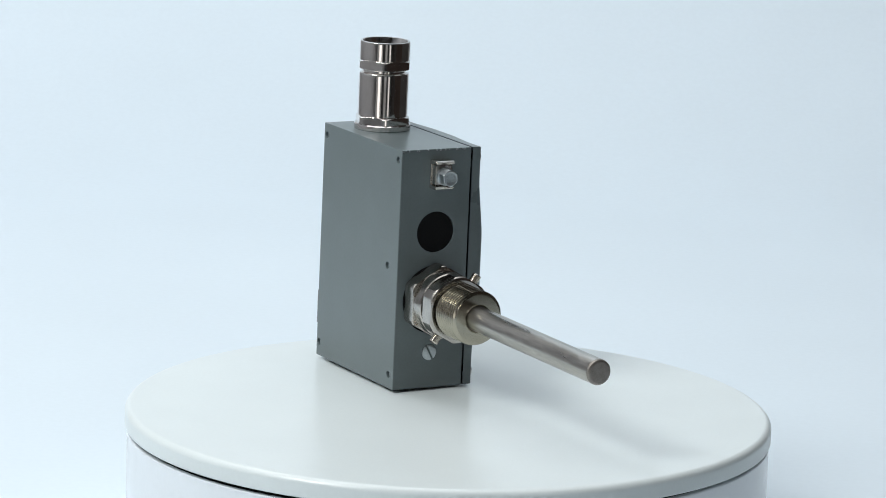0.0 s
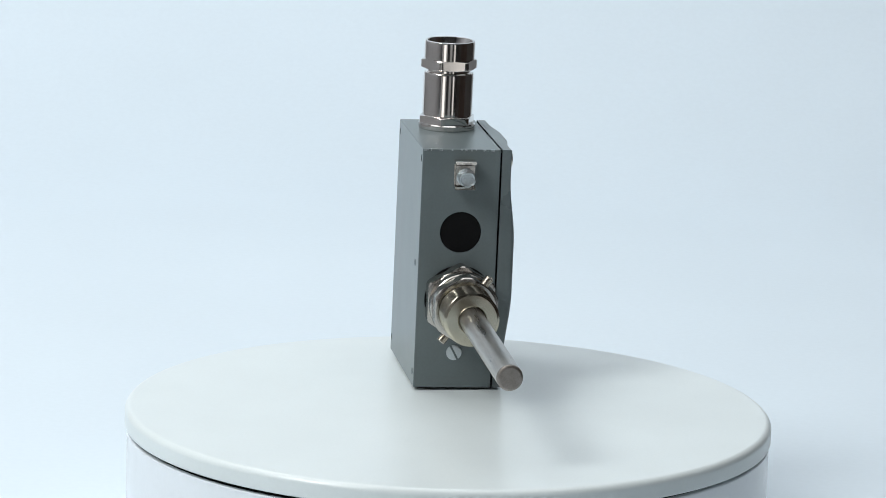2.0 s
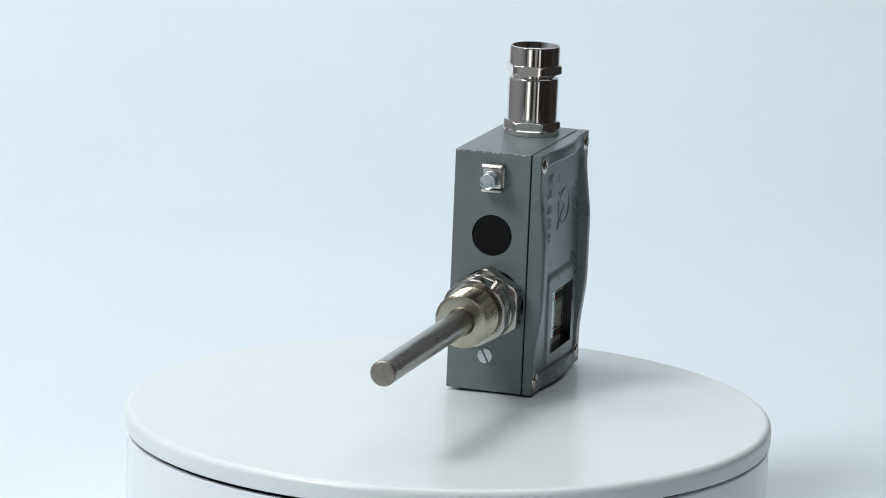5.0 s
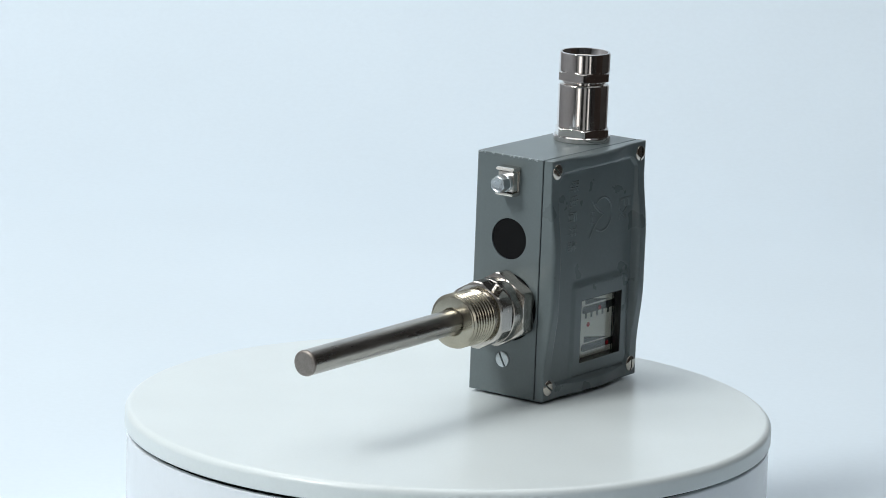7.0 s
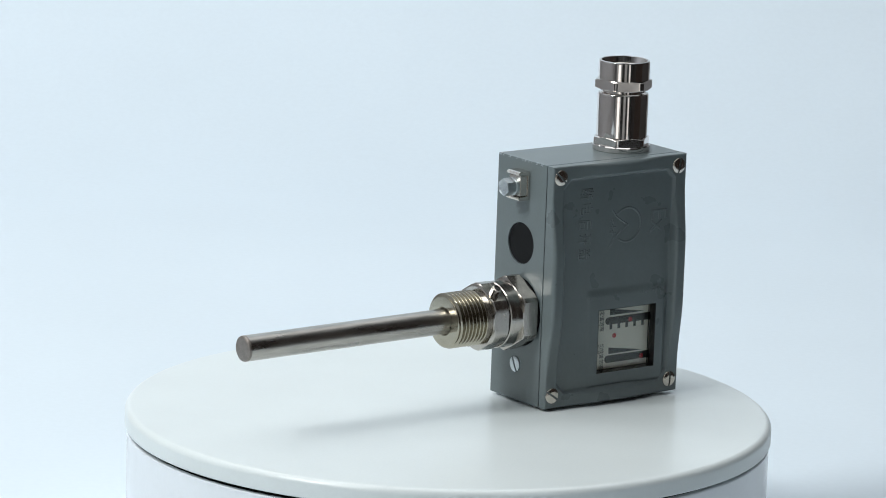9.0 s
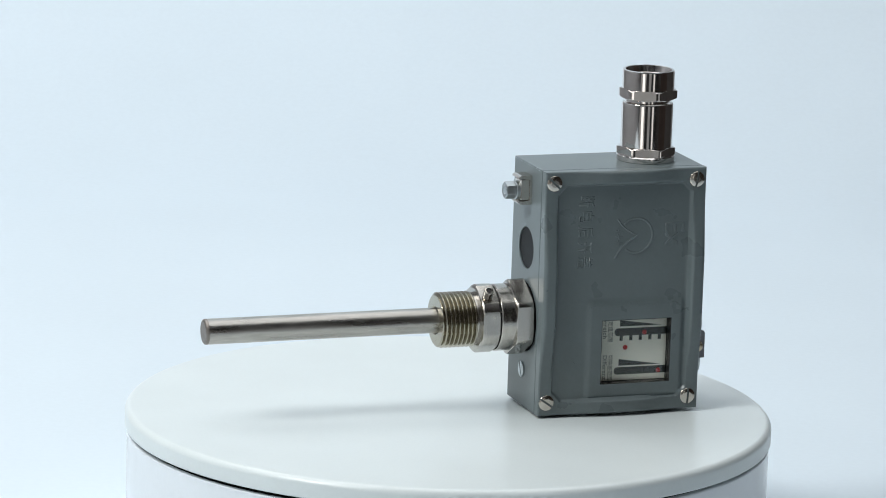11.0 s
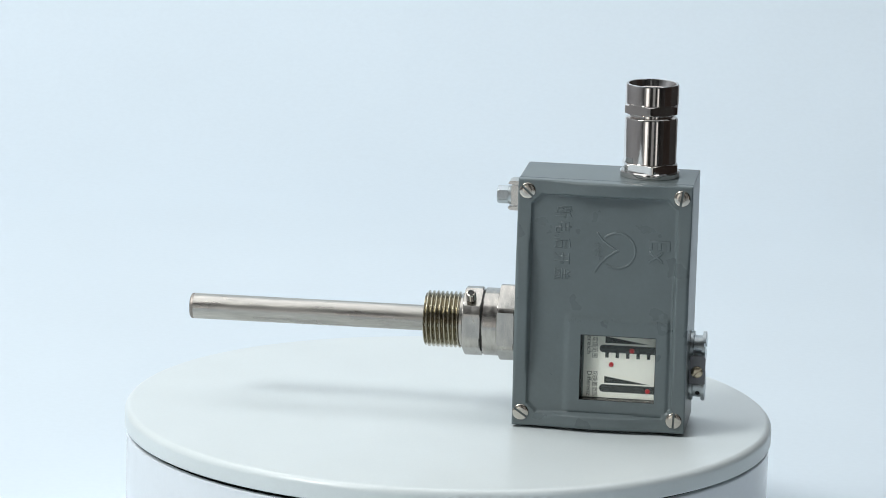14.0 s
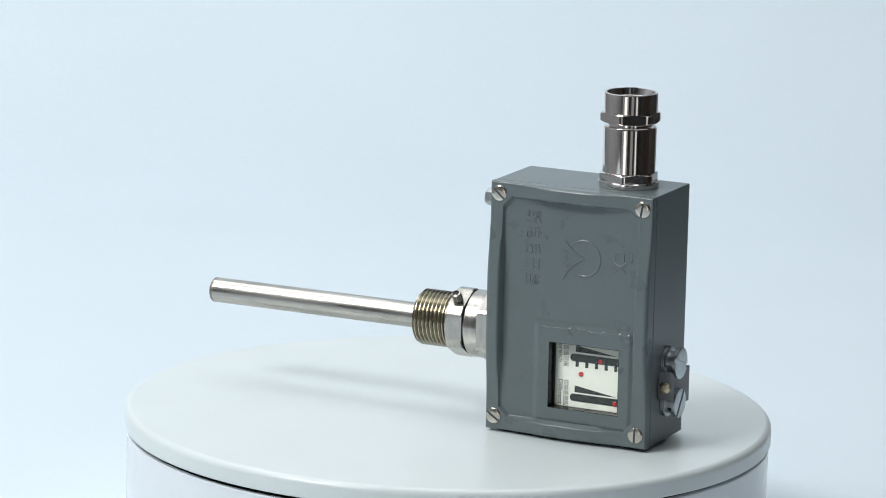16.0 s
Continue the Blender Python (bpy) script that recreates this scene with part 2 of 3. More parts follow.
def housing():
    bm = local(box(X0, X1, YS, YB, FOOT, TOP, 0.55, 3))
    body = part("housing", bm, PAINT, SENSOR)
    hole = part("cutter", local(lathe(bmesh.new(), [(-5, 9.9), (9, 9.9)], (X0, -7.5, 76.2), (1, 0, 0), 64)), DARK)
    cuts = [hole]
    for x, z in BACK_SCREWS:
        cuts.append(part("cutter", local(lathe(bmesh.new(), [(-5, 1.75), (2.6, 1.75)], (x, YB, z), (0, -1, 0), 20)), DARK))
    bpy.context.view_layer.update()
    cut(body, *cuts)
    for x, z in BACK_SCREWS:
        s = part("back_screw", local(lathe(bmesh.new(), [(-2.6, 1.6), (-1.5, 1.6), (-1.2, 1.2)], (x, YB, z), (0, 1, 0), 20)), ZINC, SENSOR,
                 "small recessed zinc screw")
    part("blind_plug", local(lathe(bmesh.new(), [(2.2, 9.85), (0.7, 9.85), (0.45, 9.5), (0.45, 0.3)], (X0, -7.5, 76.2), (1, 0, 0), 48)), PLUG, SENSOR,
         "black plastic blind plug")
    for x in (X0 + 9, X1 - 9):
        for y in (YB - 7, YS + 7):
            drop = LIFT + (y - AY) * math.sin(radians(LEAN_X)) - (x - AX) * math.sin(radians(LEAN_Y)) - 0.03
            part("foot_pad", local(lathe(bmesh.new(), [(FOOT + 0.1, 3.2), (0.2 - drop, 3.2), (-drop, 3.0)], (x, y, 0), (0, 0, 1), 20)), RUBBER_AND_SHADE, SENSOR,
                 "small black foot pad")
    part("gasket", local(box(X0 + 2.0, X1 - 2.0, CY + 0.02, YS + 0.01, FOOT + 2.0, TOP - 2.0)), RUBBER_AND_SHADE, SENSOR, "black seam gasket")



def smooth(a, b, x):
    t = min(1.0, max(0.0, (x - a) / (b - a)))
    return t * t * (3 - 2 * t)


def relief(x, z):
    """How far the cover's face stands out from its corner pads, in millimetres."""
    l, r, b, t = x - X0, X1 - x, z - 0.6, TOP - z
    # crown of each rim, swelling between the corners
    cv = smooth(13, 46, b) * smooth(14, 46, t)
    ch = smooth(11, 34, l) * smooth(11, 34, r)
    h = 0.0
    rim = 6.3
    for d, crown in ((l, 3.1 * cv), (r, 3.1 * cv), (b, 2.6 * ch), (t, 2.6 * ch)):
        inner = 1 - smooth(rim - 0.5, rim + 0.35 + 0.35 * crown, d)
        h = max(h, crown * inner)
    # inner field, sunk, with its corners cut off round the screws
    q = min(l, r, b, t)
    diag = min(l + b, l + t, r + b, r + t) - 17.2
    field = smooth(rim, rim + 0.7, min(q, rim + diag * 0.7071))
    h -= SUNK * field * (1 - smooth(0, 1.5, h))
    # raised frame about the window, running out to the knob side and the bottom
    pl = smooth(56.0, 59.2, x) * (1 - smooth(51.4, 55.2, z)) * (1 - smooth(103.6, 105.4, x)) * smooth(7.2, 8.6, z)
    h += 0.85 * pl * smooth(0.2, 0.9, field) * (1 - smooth(0.8, 2.6, max(h, 0)))
    # uneven skin of the casting
    h += 0.010 * noise.noise(Vector((x * 0.16, z * 0.16, 3.0))) + 0.009 * noise.noise(Vector((x * 0.7, z * 0.7, 9.0)))
    edge = pl * (1 - pl) * 4
    h += 0.12 * edge * noise.noise(Vector((x * 1.1, z * 0.9, 5.0)))
    # soft outer edge
    er = 0.8 + 1.1 * (cv if min(l, r) < min(b, t) else ch)
    if q < er:
        k = 1 - q / er
        h -= er * (1 - math.sqrt(max(0.0, 1 - k * k)))
    return h


def cover():
    def lines(lo, hi, step, extra):
        v = {round(lo + (hi - lo) * i / round((hi - lo) / step), 4) for i in range(round((hi - lo) / step) + 1)}
        v = {a for a in v if all(abs(a - e) > step * 0.4 for e in extra)} | set(extra)
        return sorted(v)
    edge = [0.0, 0.08, 0.22, 0.45, 0.75, 1.1, 1.5, 1.95]
    xs = lines(X0, X1, 0.62, [X0 + e for e in edge] + [X1 - e for e in edge] + [WX0, WX1])
    zs = lines(0.6, TOP, 0.62, [0.6 + e for e in edge] + [TOP - e for e in edge] + [WZ0, WZ1])
    bm = bmesh.new()
    g = [[bm.verts.new((x, CF - relief(x, z), z)) for x in xs] for z in zs]
    inside = lambda a, b, c, d: a >= WX0 - 1e-6 and b <= WX1 + 1e-6 and c >= WZ0 - 1e-6 and d <= WZ1 + 1e-6
    for j in range(len(zs) - 1):
        for i in range(len(xs) - 1):
            if not inside(xs[i], xs[i + 1], zs[j], zs[j + 1]):
                bm.faces.new((g[j][i], g[j][i + 1], g[j + 1][i + 1], g[j + 1][i]))
    # sides back to the seam, walls of the opening
    def skirt(loop, y):
        back = [bm.verts.new((v.co.x, y, v.co.z)) for v in loop]
        n = len(loop)
        for i in range(n):
            bm.faces.new((loop[i], loop[(i + 1) % n], back[(i + 1) % n], back[i]))
        return back
    outer = g[0][:] + [r[-1] for r in g[1:]] + g[-1][-2::-1] + [r[0] for r in g[-2:0:-1]]
    a = skirt(outer, CY)
    i0, i1, j0, j1 = xs.index(WX0), xs.index(WX1), zs.index(WZ0), zs.index(WZ1)
    ring = g[j0][i0:i1 + 1] + [r[i1] for r in g[j0 + 1:j1 + 1]] + g[j1][i0:i1][::-1] + [r[i0] for r in g[j0 + 1:j1][::-1]]
    skirt(ring, CY + 0.2)
    ob = part("cover", local(bm), CAST, SENSOR, "cast grey enamelled cover with raised rims", angle=50)
    return ob


def paint_chips():
    """Small bare spots along the worn top edge above the probe."""
    bm, rng = bmesh.new(), random.Random(11)
    for i in range(26):
        y = rng.uniform(YS + 0.6, YB - 0.8)
        wide, drop, back = rng.uniform(0.25, 0.9), rng.uniform(0.1, 0.35), rng.uniform(0.1, 0.3)
        # a thin flake bent over the bevelled edge
        ring = [(X0 - 0.03, TOP - 0.55 - drop), (X0 - 0.03, TOP - 0.52), (X0 + 0.13, TOP - 0.13), (X0 + 0.52, TOP + 0.03), (X0 + 0.55 + back, TOP + 0.03)]
        rows = [[bm.verts.new((x, y + k * wide * (0.6 if n in (0, 4) else 1.0) / 2, z)) for n, (x, z) in enumerate(ring)] for k in (-1, 1)]
        for n in range(4):
            bm.faces.new((rows[0][n], rows[0][n + 1], rows[1][n + 1], rows[1][n]))
    part("paint_chips", local(bm), ZINC, SENSOR, "pale bare spots along the worn edge", angle=60)


def slotted_screw(name, origin, axis, r, dome, spin, mat, parent, label, height=0.8, slot_depth=0.9):
    """A cheese-head screw with a cut slot."""
    prof = [(-0.6, r), (height * 0.55, r)]
    for i in range(1, 6):
        a = math.pi / 2 * i / 6
        prof.append((height * 0.55 + dome * math.sin(a), max(0.25, r * (0.25 + 0.75 * math.cos(a)))))
    ob = part(name, local(lathe(bmesh.new(), prof, origin, axis, 40)), mat, parent, label)
    w = Vector(axis).normalized()
    c = box(-r * 1.3, r * 1.3, -r * 0.13, r * 0.13, height * 0.55 + dome - slot_depth, 8)
    turn = w.to_track_quat("Z", "Y").to_matrix().to_4x4() @ Matrix.Rotation(spin, 4, "Z")
    bmesh.ops.transform(c, matrix=Matrix.Translation(origin) @ turn, verts=c.verts)
    cutter = part("cutter", local(c), DARK)
    bpy.context.view_layer.update()
    cut(ob, cutter)
    return ob


def wording(name, text, size, x, y, z, depth, mat, parent, label="", across=None):
    """Lettering that reads downwards with its tops towards the knob end."""
    cu = bpy.data.curves.new(name, "FONT")
    cu.body, cu.size, cu.extrude = text, size, depth / 2
    cu.resolution_u = 3
    if depth > 0.3:
        cu.extrude, cu.bevel_depth, cu.bevel_resolution, cu.offset = 0.2, 0.27, 0, -0.16
    tmp = new("lettering_curve", cu)
    bpy.context.view_layer.update()
    me = bpy.data.meshes.new_from_object(tmp.evaluated_get(bpy.context.evaluated_depsgraph_get()))
    bpy.data.objects.remove(tmp)
    lo = min((v.co.x for v in me.vertices), default=0)
    hi = max((v.co.x for v in me.vertices), default=1)
    k = across / (hi - lo) if across else 1.0
    for v in me.vertices:
        cx, cy, cz = (v.co.x - lo) * k, v.co.y, v.co.z * (0.55 if depth > 0.3 else 1.0)
        v.co = Vector(((x + cy - AX) * MM, (y - cz - AY) * MM, (z - cx) * MM))
    me.materials.append(mat)
    ob = new(name, me)
    ob.parent = parent
    if label:
        ob["label"] = label
    return ob


def ribbon(bm, pts, width, y0, y1, soft=0.45):
    """One raised bar along points in x and z, with sloping flanks."""
    p = [Vector(q) for q in pts]
    loops = [[], [], []]
    for half, y, loop in ((width / 2, y1, loops[0]), (width / 2, y0 + soft * 0.6, loops[1]), (max(0.08, width / 2 - soft), y0, loops[2])):
        sides = ([], [])
        for i, q in enumerate(p):
            d = (p[min(i + 1, len(p) - 1)] - p[max(i - 1, 0)]).normalized()
            end = d * (half - width / 2) * ((i == len(p) - 1) - (i == 0))
            n = Vector((-d.y, d.x)) * half
            sides[0].append(q + end + n)
            sides[1].append(q + end - n)
        loop += [bm.verts.new((v.x, y, v.y)) for v in sides[0] + sides[1][::-1]]
    k, m = len(loops[0]), len(p)
    for a, b in zip(loops, loops[1:]):
        for i in range(k):
            bm.faces.new((a[i], a[(i + 1) % k], b[(i + 1) % k], b[i]))
    for loop in (loops[0], loops[2]):
        for i in range(m - 1):
            bm.faces.new((loop[i], loop[i + 1], loop[k - 2 - i], loop[k - 1 - i]))


def cover_details():
    face = CF + SUNK
    for x, z, spin in ((37.8, 111.0, -0.75), (108.45, 110.75, 1.40), (37.5, 6.85, -0.6), (108.2, 6.7, 1.52)):
        slotted_screw("cover_screw", (x, CF + 0.25, z), (0, -1, 0), 3.75, 0.8, spin, SCREW, SENSOR,
                      "domed nickel slotted screw", 0.7, 1.3)
    # raised lettering
    for i, ch in enumerate("断电后开盖"):
        wording("raised_lettering", ch, 8.2, 51.5, face + 0.02, 104.2 - i * 7.2, 0.5, CAST, SENSOR, across=5.3)
    wording("raised_lettering", "Ex", 13.8, 94.3, face + 0.02, 90.4, 0.5, CAST, SENSOR, across=10.9)
    # raised round mark: open ring with a forked needle
    bm = bmesh.new()
    arc = [(79.7 + 8.15 * math.cos(a), 84.8 + 8.2 * math.sin(a)) for a in [radians(-129 + 268 * i / 40) for i in range(41)]]
    ribbon(bm, arc, 1.15, face - 0.38, face + 0.3)
    ribbon(bm, [(69.4, 74.2), (71.6, 78.0), (75.0, 81.6), (80.4, 85.2)], 1.15, face - 0.38, face + 0.3)
    ribbon(bm, [(70.3, 92.8), (72.6, 89.6), (76.0, 87.0), (80.6, 84.5)], 0.85, face - 0.34, face + 0.3)
    for z in (87.3, 84.6, 81.9):
        ribbon(bm, [(69.2, z), (73.0, z - 0.5)], 0.65, face - 0.3, face + 0.3, 0.2)
        ribbon(bm, [(70.6, z + 1.0), (71.4, z - 1.5)], 0.65, face - 0.3, face + 0.3, 0.2)
    part("raised_mark", local(bm), CAST, SENSOR, angle=50)
    # a line of small worn raised writing over the window
    bm, rng, x = bmesh.new(), random.Random(4), 57.6
    while x < 103.6:
        z, tall, wide = 51.3 + rng.uniform(-0.4, 0.4), rng.uniform(1.4, 2.9), rng.uniform(0.8, 1.5)
        y = CF - relief(x, z)
        high = rng.uniform(0.02, 0.09)
        foot = [(x - wide / 2, z - tall / 2), (x + wide / 2, z - tall / 2), (x + wide / 2, z + tall / 2), (x - wide / 2, z + tall / 2)]
        head = [(x + (a - x) * 0.45, z + (c - z) * 0.55 - 0.1) for a, c in foot]
        low, top = [[bm.verts.new((a, y + d, c)) for a, c in ring] for d, ring in ((0.3, foot), (-high, head))]
        bm.faces.new(top)
        for i in range(4):
            bm.faces.new((low[i], low[(i + 1) % 4], top[(i + 1) % 4], top[i]))
        x += wide + rng.choice((-0.1, 0.0, 0.1, 0.6))
    part("worn_lettering", local(bm), CAST, SENSOR, "line of worn raised writing", smooth=False)


def window():
    y = -24.3
    pane = part("window_pane", local(box(WX0 - 1.5, WX1 + 1.5, CY + 0.25, CY + 1.2, WZ0 - 1.5, WZ1 + 1.5)), GLASS, SENSOR,
                "clear slightly green glass pane", smooth=False)
    pane.visible_shadow = False
    bpy.context.view_layer.update()
    well = part("cutter", local(box(WX0 - 3, WX1 + 3, YS - 3, y + 2.0, WZ0 - 3, WZ1 + 3)), DARK)
    for ob in list(SENSOR.children):
        if ob.name.startswith(("housing", "gasket")):
            bpy.context.view_layer.update()
            c = well.copy()
            scene.collection.objects.link(c)
            bpy.context.view_layer.update()
            cut(ob, c)
    bpy.data.objects.remove(well)
    for y0, y1 in ((CF + 0.7, CY + 0.2), (CY + 1.25, y)):
        for b in ((WX0, WX0 + 0.25, WZ0, WZ1), (WX1 - 0.25, WX1, WZ0, WZ1), (WX0 + 0.25, WX1 - 0.25, WZ0, WZ0 + 0.25), (WX0 + 0.25, WX1 - 0.25, WZ1 - 0.25, WZ1)):
            part("window_liner", local(box(b[0], b[1], y0, y1, b[2], b[3])), LINER, SENSOR, "glossy black window liner", smooth=False)
    dial = part("dial", local(box(65.4, WX1 + 2.5, y, y + 1.0, WZ0 + 0.3, WZ1 + 2.5)), DIAL, SENSOR, "ivory scale plate behind the glass", smooth=False)
    f = y - 0.04

    def slot(x0, z):
        bm = bmesh.new()
        out = [(WX1 + 2.4, z - 1.8), (WX1 + 2.4, z + 1.8)]
        out += [(x0 + 1.8 + 1.8 * math.cos(a), z + 1.8 * math.sin(a)) for a in [math.pi / 2 + math.pi * i / 12 for i in range(13)]]
        part("scale_slot", local(prism(bm, out, f, y + 0.5)), INK, dial, "black scale slot", smooth=False)
    slot(72.6, 37.6)
    slot(72.9, 18.9)
    for z0, z1 in ((40.3, 43.4), (21.4, 24.6)):
        part("scale_wedge", local(prism(bmesh.new(), [(75.2, z0), (96.2, z0), (75.2, z1)], f, y + 0.5)), INK, dial, "black tapered wedge", smooth=False)
    for i in range(5):
        x = 76.1 + i * 4.8
        part("scale_tick", local(prism(bmesh.new(), [(x - 0.8, 33.4), (x + 0.8, 33.4), (x + 0.8, 36), (x - 0.8, 36)], f, y + 0.5)), INK, dial, smooth=False)
    for x, z in ((78.2, 30.2), (87.6, 37.1), (95.3, 18.4)):
        part("marker", local(lathe(bmesh.new(), [(-0.3, 1.15), (0.25, 1.15), (0.5, 0.8)], (x, f, z), (0, -1, 0), 24)), RED, dial, "red marker dot")
    for ch, x, z, s, w in (("设定值范围", 69.5, 45.5, 2.8, 12.4), ("切换差范围", 69.9, 26.8, 2.8, 12.1)):
        wording("scale_lettering", ch, s, x, f, z, 0.06, INK, dial, across=w)
    wording("scale_lettering", "Bereich", 3.1, 66.9, f, 45.2, 0.06, INK, dial, across=10.4)
    wording("scale_lettering", "Differenz", 3.1, 67.2, f, 26.6, 0.06, INK, dial, across=11.5)


def gland():
    g = new("cable_gland")
    g.parent = SENSOR
    g["label"] = "polished nickel-plated cable gland"
    o, up = (GX, GY, TOP), (0, 0, 1)
    L = lambda prof, n=64, shape=None, spin=0.0, closed=False: local(lathe(bmesh.new(), [(a * 1.03, r * 1.04) for a, r in prof], o, up, n, shape, spin, closed))
    part("gland_washer", L([(0, 12.9), (0.3, 13.2), (2.4, 13.2), (2.9, 12.8), (2.9, 9)]), NICKEL, g)
    hx = hexagon(12.2, 13.85)
    part("lower_hexagon", L(nut(2.9, 6.7, 11.6, 9, low=False), 96, hx, radians(40)), NICKEL, g, angle=20)
    part("gland_barrel", L([(6.6, 11.4), (6.8, 11.7), (25.9, 11.7), (26.7, 11.3), (27.0, 10.4), (27.3, 10.1), (28.6, 10.1)]), NICKEL, g)
    part("upper_hexagon", L(nut(28.4, 33.3, 11.6, 10), 96, hexagon(12.1, 13.75), radians(32)), NICKEL, g, angle=20)
    part("gland_mouth", L([(33.2, 11.8), (41.0, 11.8), (41.7, 11.5), (41.9, 11.0), (41.7, 10.5), (38.8, 9.6), (38.6, 9.0), (38.2, 9.6),
                           (37.6, 9.0), (37.2, 9.6), (36.6, 9.0), (30, 9.0), (30, 9.8), (33.2, 9.8)], closed=True), NICKEL, g)
    # floor of the bore, its shade painted on in near-black
    part("gland_bore", L([(29.9, 9.4), (29.9, 9.4), (30.3, 9.2), (30.3, 0.5)]), DARK, g, "bore floor coloured dark for the shade inside")


def probe():
    p = new("probe")
    p.parent = SENSOR
    p["label"] = "turned stainless steel probe with male thread"
    skew = Matrix.Rotation(radians(-0.3), 4, "Z") @ Matrix.Rotation(radians(-0.2), 4, "Y")
    pivot = Vector(((X0 - AX) * MM, (PY - AY) * MM, PZ * MM))
    p.matrix_basis = Matrix.Translation(pivot) @ skew @ Matrix.Translation(-pivot)
    o, ax = (0, PY, PZ), (-1, 0, 0)
    L = lambda prof, n=64, shape=None, spin=0.0: local(lathe(bmesh.new(), [(-s, r) for s, r in prof], o, ax, n, shape, spin))
    part("probe_gasket", L([(X0 + 0.5, 16.5), (X0 - 0.9, 16.5), (X0 - 1.0, 10)]), RUBBER_AND_SHADE, p, "black sealing ring")
    part("probe_hexagon", L([(X0 - 0.8, 15.6), (X0 - 1.0, 17.6), (X0 - 1.2, 20), (25.0, 20), (24.5, 17.5), (24.2, 15.7), (24.1, 12)], 96, hexagon(16.0, 18.0)), STEEL, p, angle=20)
    part("probe_shoulder", L([(24.6, 15.75), (17.8, 15.75), (17.3, 15.3), (17.2, 13)]), STEEL, p)
    # bottom of the groove, with the shade of the gap as its colour
    part("probe_groove", L([(17.4, 14.3), (16.4, 14.3)]), DARK, p)
    part("probe_collar", L([(16.6, 14), (16.5, 15.6), (16.1, 16.1), (8.8, 16.1), (8.2, 15.6), (7.9, 14.4), (7.9, 12)], 96, hexagon(14.95, 16.1)), STEEL, p, angle=8)
    part("thread_relief", L([(8.2, 12.2), (6.4, 12.2), (5.9, 11.6)]), STEEL, p)
    # helical thread
    bm = bmesh.new()
    n, m, pitch, a0, a1 = 56, 132, 2.05, 6.6, -10.3
    rings = []
    for j in range(m + 1):
        x = a0 + (a1 - a0) * j / m
        ring = []
        for i in range(n):
            a = 2 * math.pi * i / n
            ph = ((x / pitch + i / n) % 1.0)
            tri = 1 - abs(2 * ph - 1)
            r = 11.45 + 1.65 * min(1.0, max(0.0, tri * 1.3 - 0.05))
            end = x - a1
            r = min(r, 12.2 + end * 1.2)
            ring.append(bm.verts.new((x, PY + r * math.sin(a), PZ + r * math.cos(a))))
        rings.append(ring)
    for a, b in zip(rings, rings[1:]):
        for i in range(n):
            k = (i + 1) % n
            bm.faces.new((a[i], a[k], b[k], b[i]))
    # end face with a countersunk bore round the rod
    prev = rings[-1]
    for x, r in ((-10.5, 11.9), (-10.62, 11.5), (-10.75, 6.9), (-10.6, 6.6), (-10.4, 6.25), (-6.5, 6.15)):
        ring = [bm.verts.new((x, PY + r * math.sin(2 * math.pi * i / n), PZ + r * math.cos(2 * math.pi * i / n))) for i in range(n)]
        for i in range(n):
            k = (i + 1) % n
            bm.faces.new((prev[i], prev[k], ring[k], ring[i]))
        prev = ring
    part("thread", local(bm), OLD_STEEL, p, "oiled stainless pipe thread", angle=28)
    part("rod", L([(-6, 5.95), (-120.4, 5.95)], 64), ROD, p, "drawn stainless sensing rod")
    part("rod_tip", L([(-120.3, 5.8), (-120.5, 5.95), (-121.1, 5.95), (-121.7, 5.75), (-122.1, 5.2), (-122.2, 4.6)], 64), TIP, p, "dull welded end cap")
    # two grub screws on opposite sides of the collar
    for s in (1, -1):
        d = Vector((0, -0.58 * s, 0.815 * s)).normalized()
        bm = bmesh.new()
        prof = [(13.5, 2.1)]
        k = 13.6
        while k < 18.6:
            prof += [(k, 2.1), (k + 0.25, 2.35), (k + 0.5, 2.1)]
            k += 0.6
        prof += [(19.1, 2.05), (19.3, 1.5), (18.0, 1.45), (18.0, 0.2)]
        g = part("grub_screw", local(lathe(bm, prof, (11.7, PY, PZ), d, 24)), SCREW, p, "threaded steel grub screw")
        # the socket's inner shade, coloured in as a dark filling
        part("socket", local(lathe(bmesh.new(), [(17.9, 1.42), (18.9, 1.42), (18.9, 0.3)], (11.7, PY, PZ), d, 6)), DARK, g, "dark hexagon filling, the shade inside the socket")


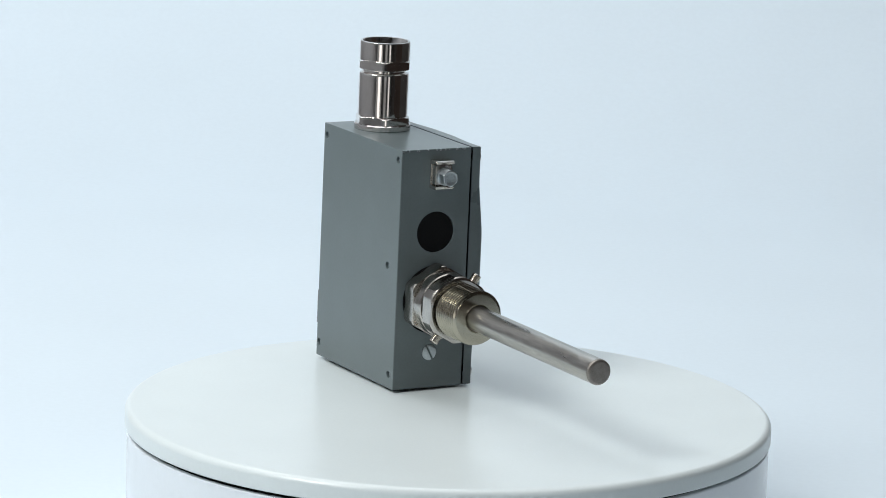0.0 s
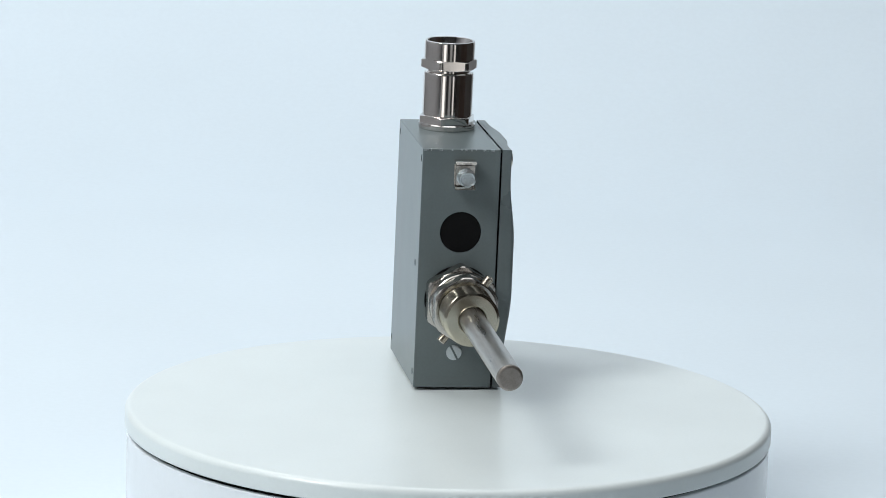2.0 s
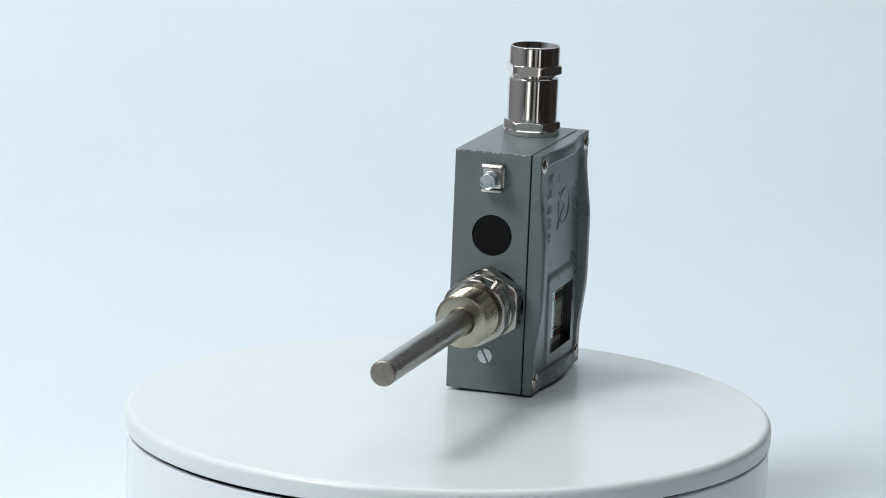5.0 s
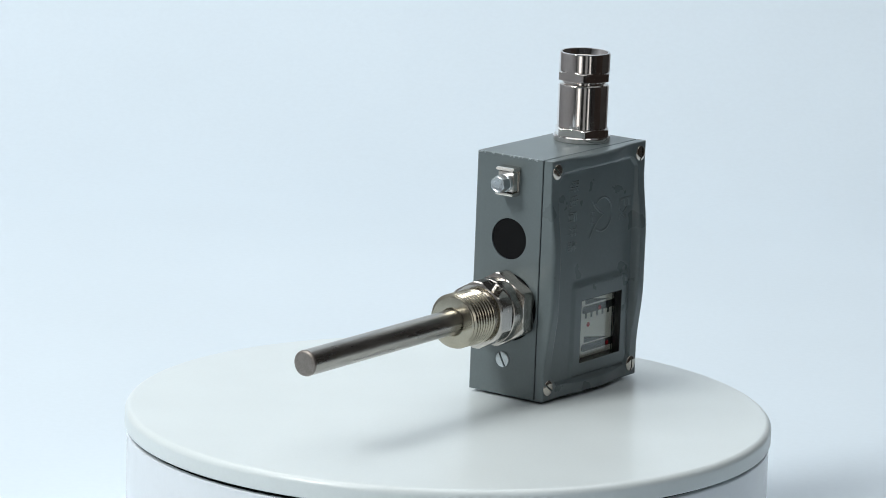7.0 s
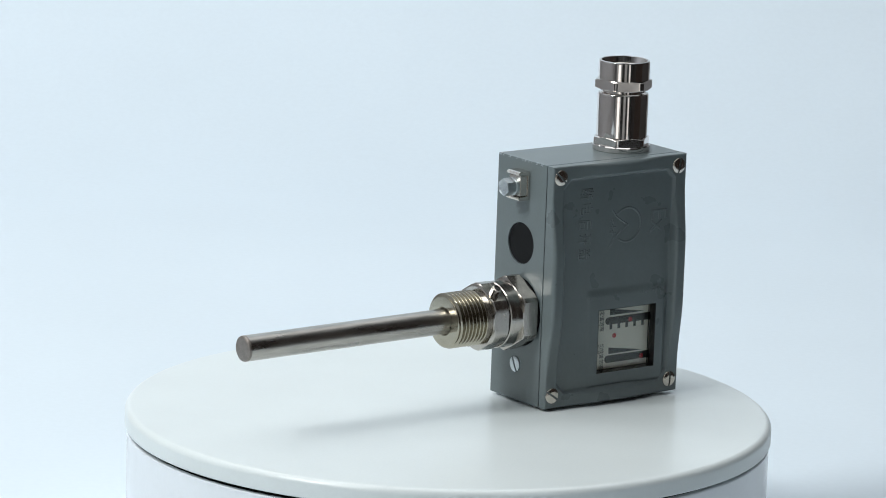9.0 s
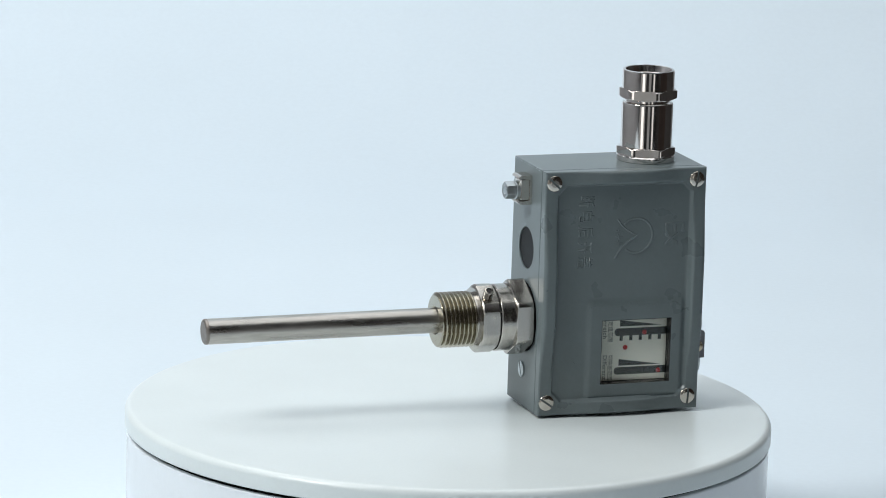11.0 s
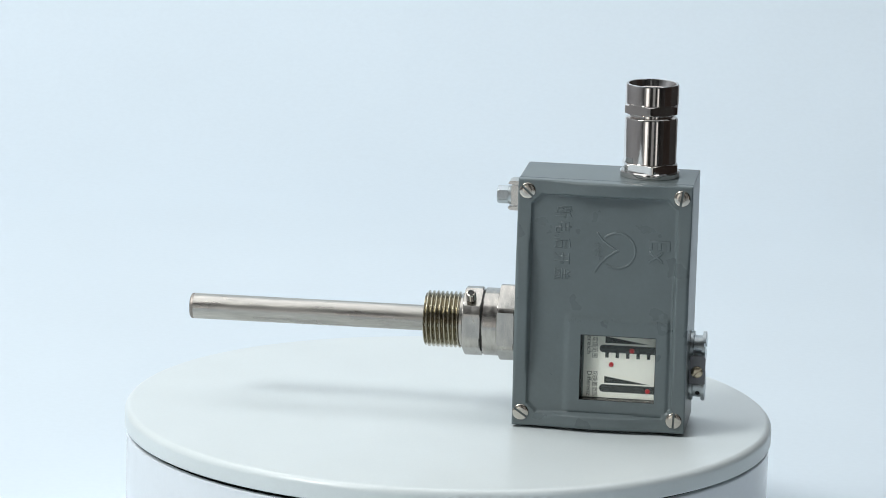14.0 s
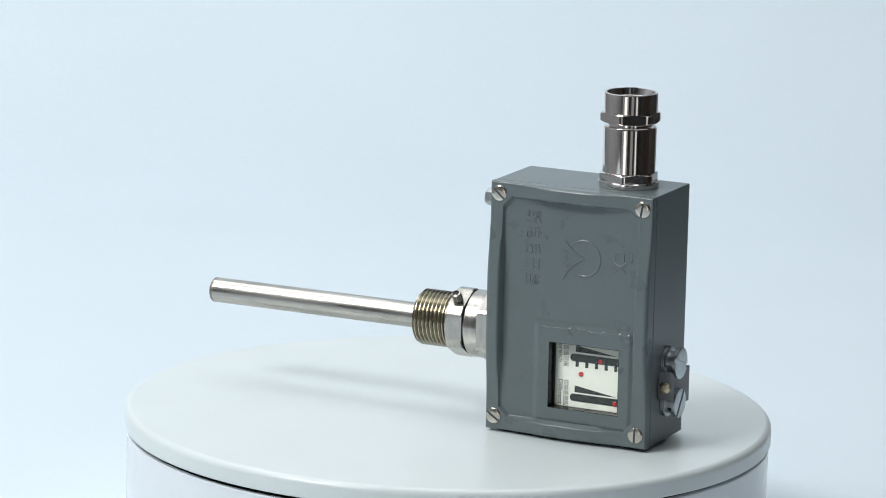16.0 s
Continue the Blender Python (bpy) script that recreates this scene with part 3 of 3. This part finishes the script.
def earth_terminal():
    e = new("earth_terminal")
    e.parent = SENSOR
    e["label"] = "nickel saddle clamp with hexagon bolt"
    y, z = -7.9, 104.6
    # saddle: a base with two lips turned outwards
    bm = bmesh.new()
    hw = 4.9
    out = [(33.4, -6.9), (33.4, 6.9), (28.2, 6.9), (27.2, 6.5), (26.7, 5.8), (26.9, 5.3), (32.3, 5.1), (32.5, 4.8), (32.5, -4.8), (32.3, -5.1), (26.9, -5.3), (26.7, -5.8), (27.2, -6.5), (28.2, -6.9)]
    prism(bm, [(x, z + dz) for x, dz in out], y - hw, y + hw)
    bmesh.ops.bevel(bm, geom=bm.edges[:], offset=0.25, segments=2, affect="EDGES")
    part("saddle", local(bm), SADDLE, e, "bent nickel saddle")
    bm = bmesh.new()
    prism(bm, [(x, z + dz) for x, dz in ((33.0, -4.7), (33.0, 4.7), (28.2, 4.7), (28.2, -4.7))], y - 4.4, y + 4.4)
    bmesh.ops.bevel(bm, geom=bm.edges[:], offset=0.3, segments=2, affect="EDGES")
    part("clamp_plate", local(bm), SADDLE, e)
    o = (0, y, z - 0.5)
    L = lambda prof, n=48, shape=None, spin=0.0: local(lathe(bmesh.new(), [(-s, r) for s, r in prof], o, (-1, 0, 0), n, shape, spin))
    part("spring_washer", L([(28.3, 4.0), (28.1, 4.3), (26.6, 4.3), (26.4, 4.0)]), ZINC, e)
    part("bolt_shank", L([(33.9, 2.4), (26.4, 2.4)]), ZINC, e)
    part("bolt_head", L([(26.4, 3.9), (26.2, 5), (22.2, 5), (21.6, 3.9), (21.4, 3.4), (21.7, 2.9), (21.8, 0.4)], 60, hexagon(3.7, 4.2), radians(8)), ZINC, e, "zinc hexagon bolt head", angle=15)
    bm = bmesh.new()
    for a in range(5):
        t = radians(72 * a + 20)
        cy, cz = y + 1.9 * math.cos(t), z - 0.5 + 1.9 * math.sin(t)
        b2 = box(21.35, 21.9, cy - 0.45, cy + 0.45, cz - 0.3, cz + 0.3, 0.1, 1)
        me = bpy.data.meshes.new("tmp")
        b2.to_mesh(me)
        bm.from_mesh(me)
        bpy.data.meshes.remove(me)
        b2.free()
    part("head_marking", local(bm), ZINC, e)


def adjusters():
    slotted_screw("adjusting_screw", (X0, -6.8, 17.7), (-1, 0, 0), 3.7, 0.25, radians(118), ZINC, SENSOR, "flat zinc slotted screw", 0.9, 0.8)
    for z, r, sp in ((37.2, 7.2, radians(-20)), (18.6, 6.8, radians(55))):
        k = new("adjusting_knob")
        k.parent = SENSOR
        k["label"] = "zinc-plated slotted adjusting knob"
        o, ax = (X1, -8.3, z), (1, 0, 0)
        L = lambda prof: local(lathe(bmesh.new(), prof, o, ax, 48))
        part("knob_flange", L([(0, r - 0.3), (0.2, r), (1.7, r), (1.9, r - 0.3), (2.0, 4)]), ZINC, k)
        part("knob_neck", L([(1.9, 5.2), (6.6, 5.2)]), ZINC, k)
        if z < 30:
            w = Vector((0, -0.88, -0.47))
            # no hole is cut: a dark disc paints the shade within it
            part("wire_hole", local(lathe(bmesh.new(), [(4.6, 1.1), (5.22, 1.1), (5.26, 0.9)], (X1 + 4.2, -8.3, z), w, 20)), DARK, k, "dark disc drawn as the shade in a sealing-wire hole")
        slotted_screw("knob_head", (X1 + 6.4, -8.3, z), ax, r, 0.2, sp, ZINC, k, "", 1.5, 0.7)
    # lock plate: a web between the knobs with a flange bent forward at its front end
    bm = bmesh.new()
    out = [(-17.4, 24.2), (-2, 24.2), (3.5, 15.5), (10.5, 15.5), (10.5, 32), (2.5, 33), (-2.5, 30.2), (-17.4, 30.2)]
    a = [bm.verts.new((X1 + 2.2, y, z)) for y, z in out]
    b = [bm.verts.new((X1 + 3.8, y, z)) for y, z in out]
    bm.faces.new(a)
    bm.faces.new(b[::-1])
    for i in range(len(out)):
        j = (i + 1) % len(out)
        bm.faces.new((a[i], a[j], b[j], b[i]))
    bmesh.ops.bevel(bm, geom=bm.edges[:], offset=0.2, segments=1, affect="EDGES")
    plate = part("lock_plate", local(bm), PLATE, SENSOR, "dark metal lock plate")
    outline = [(X1 + 0.5, 21.6), (X1 + 7.8, 21.6), (X1 + 7.8, 33.8), (X1 + 6.8, 35.0), (X1 + 1.8, 35.0), (X1 + 0.5, 33.6)]
    bm = prism(bmesh.new(), outline, -18.6, -17.2)
    bmesh.ops.bevel(bm, geom=bm.edges[:], offset=0.25, segments=2, affect="EDGES")
    part("flange", local(bm), PLATE, plate)
    slotted_screw("plate_screw", (X1 + 4.0, -18.6, 27.4), (0, -1, 0), 2.7, 0.9, radians(40), BRASS, SENSOR, "brass slotted screw", 0.8, 0.9)


housing()
paint_chips()
cover()
cover_details()
window()
gland()
probe()
earth_terminal()
adjusters()


# ---------------------------------------------------------------- movement
TURNS = [(0.0, 119.28), (0.5, 113.81), (1.0, 108.38), (1.5, 103.72), (2.0, 98.99), (2.5, 94.59), (3.0, 90.14), (3.5, 85.77), (4.0, 81.21),
         (5.25, 70.20), (6.5, 59.19), (7.0, 54.63), (7.5, 50.16), (8.0, 45.63), (8.5, 41.17), (9.0, 36.76), (10.25, 25.74), (11.5, 14.71),
         (12.0, 10.25), (12.5, 5.90), (13.0, 1.59), (13.5, -2.82), (14.0, -7.32), (14.5, -11.83), (15.0, -16.29), (15.5, -20.74), (16.0, -25.34)]


def motions():
    """The disc turns clockwise and carries the sensor, which leans very slightly."""
    rows, disc = [], []
    for t, a in TURNS:
        turn = pose(0, 0, 0, 0, 0, a)
        disc.append((t, turn))
        rows.append((t, turn @ pose(AX * MM, AY * MM, LIFT * MM, LEAN_X, LEAN_Y, 0)))
    walk(SENSOR, rows)
    walk(DISC_PART, disc)


motions()
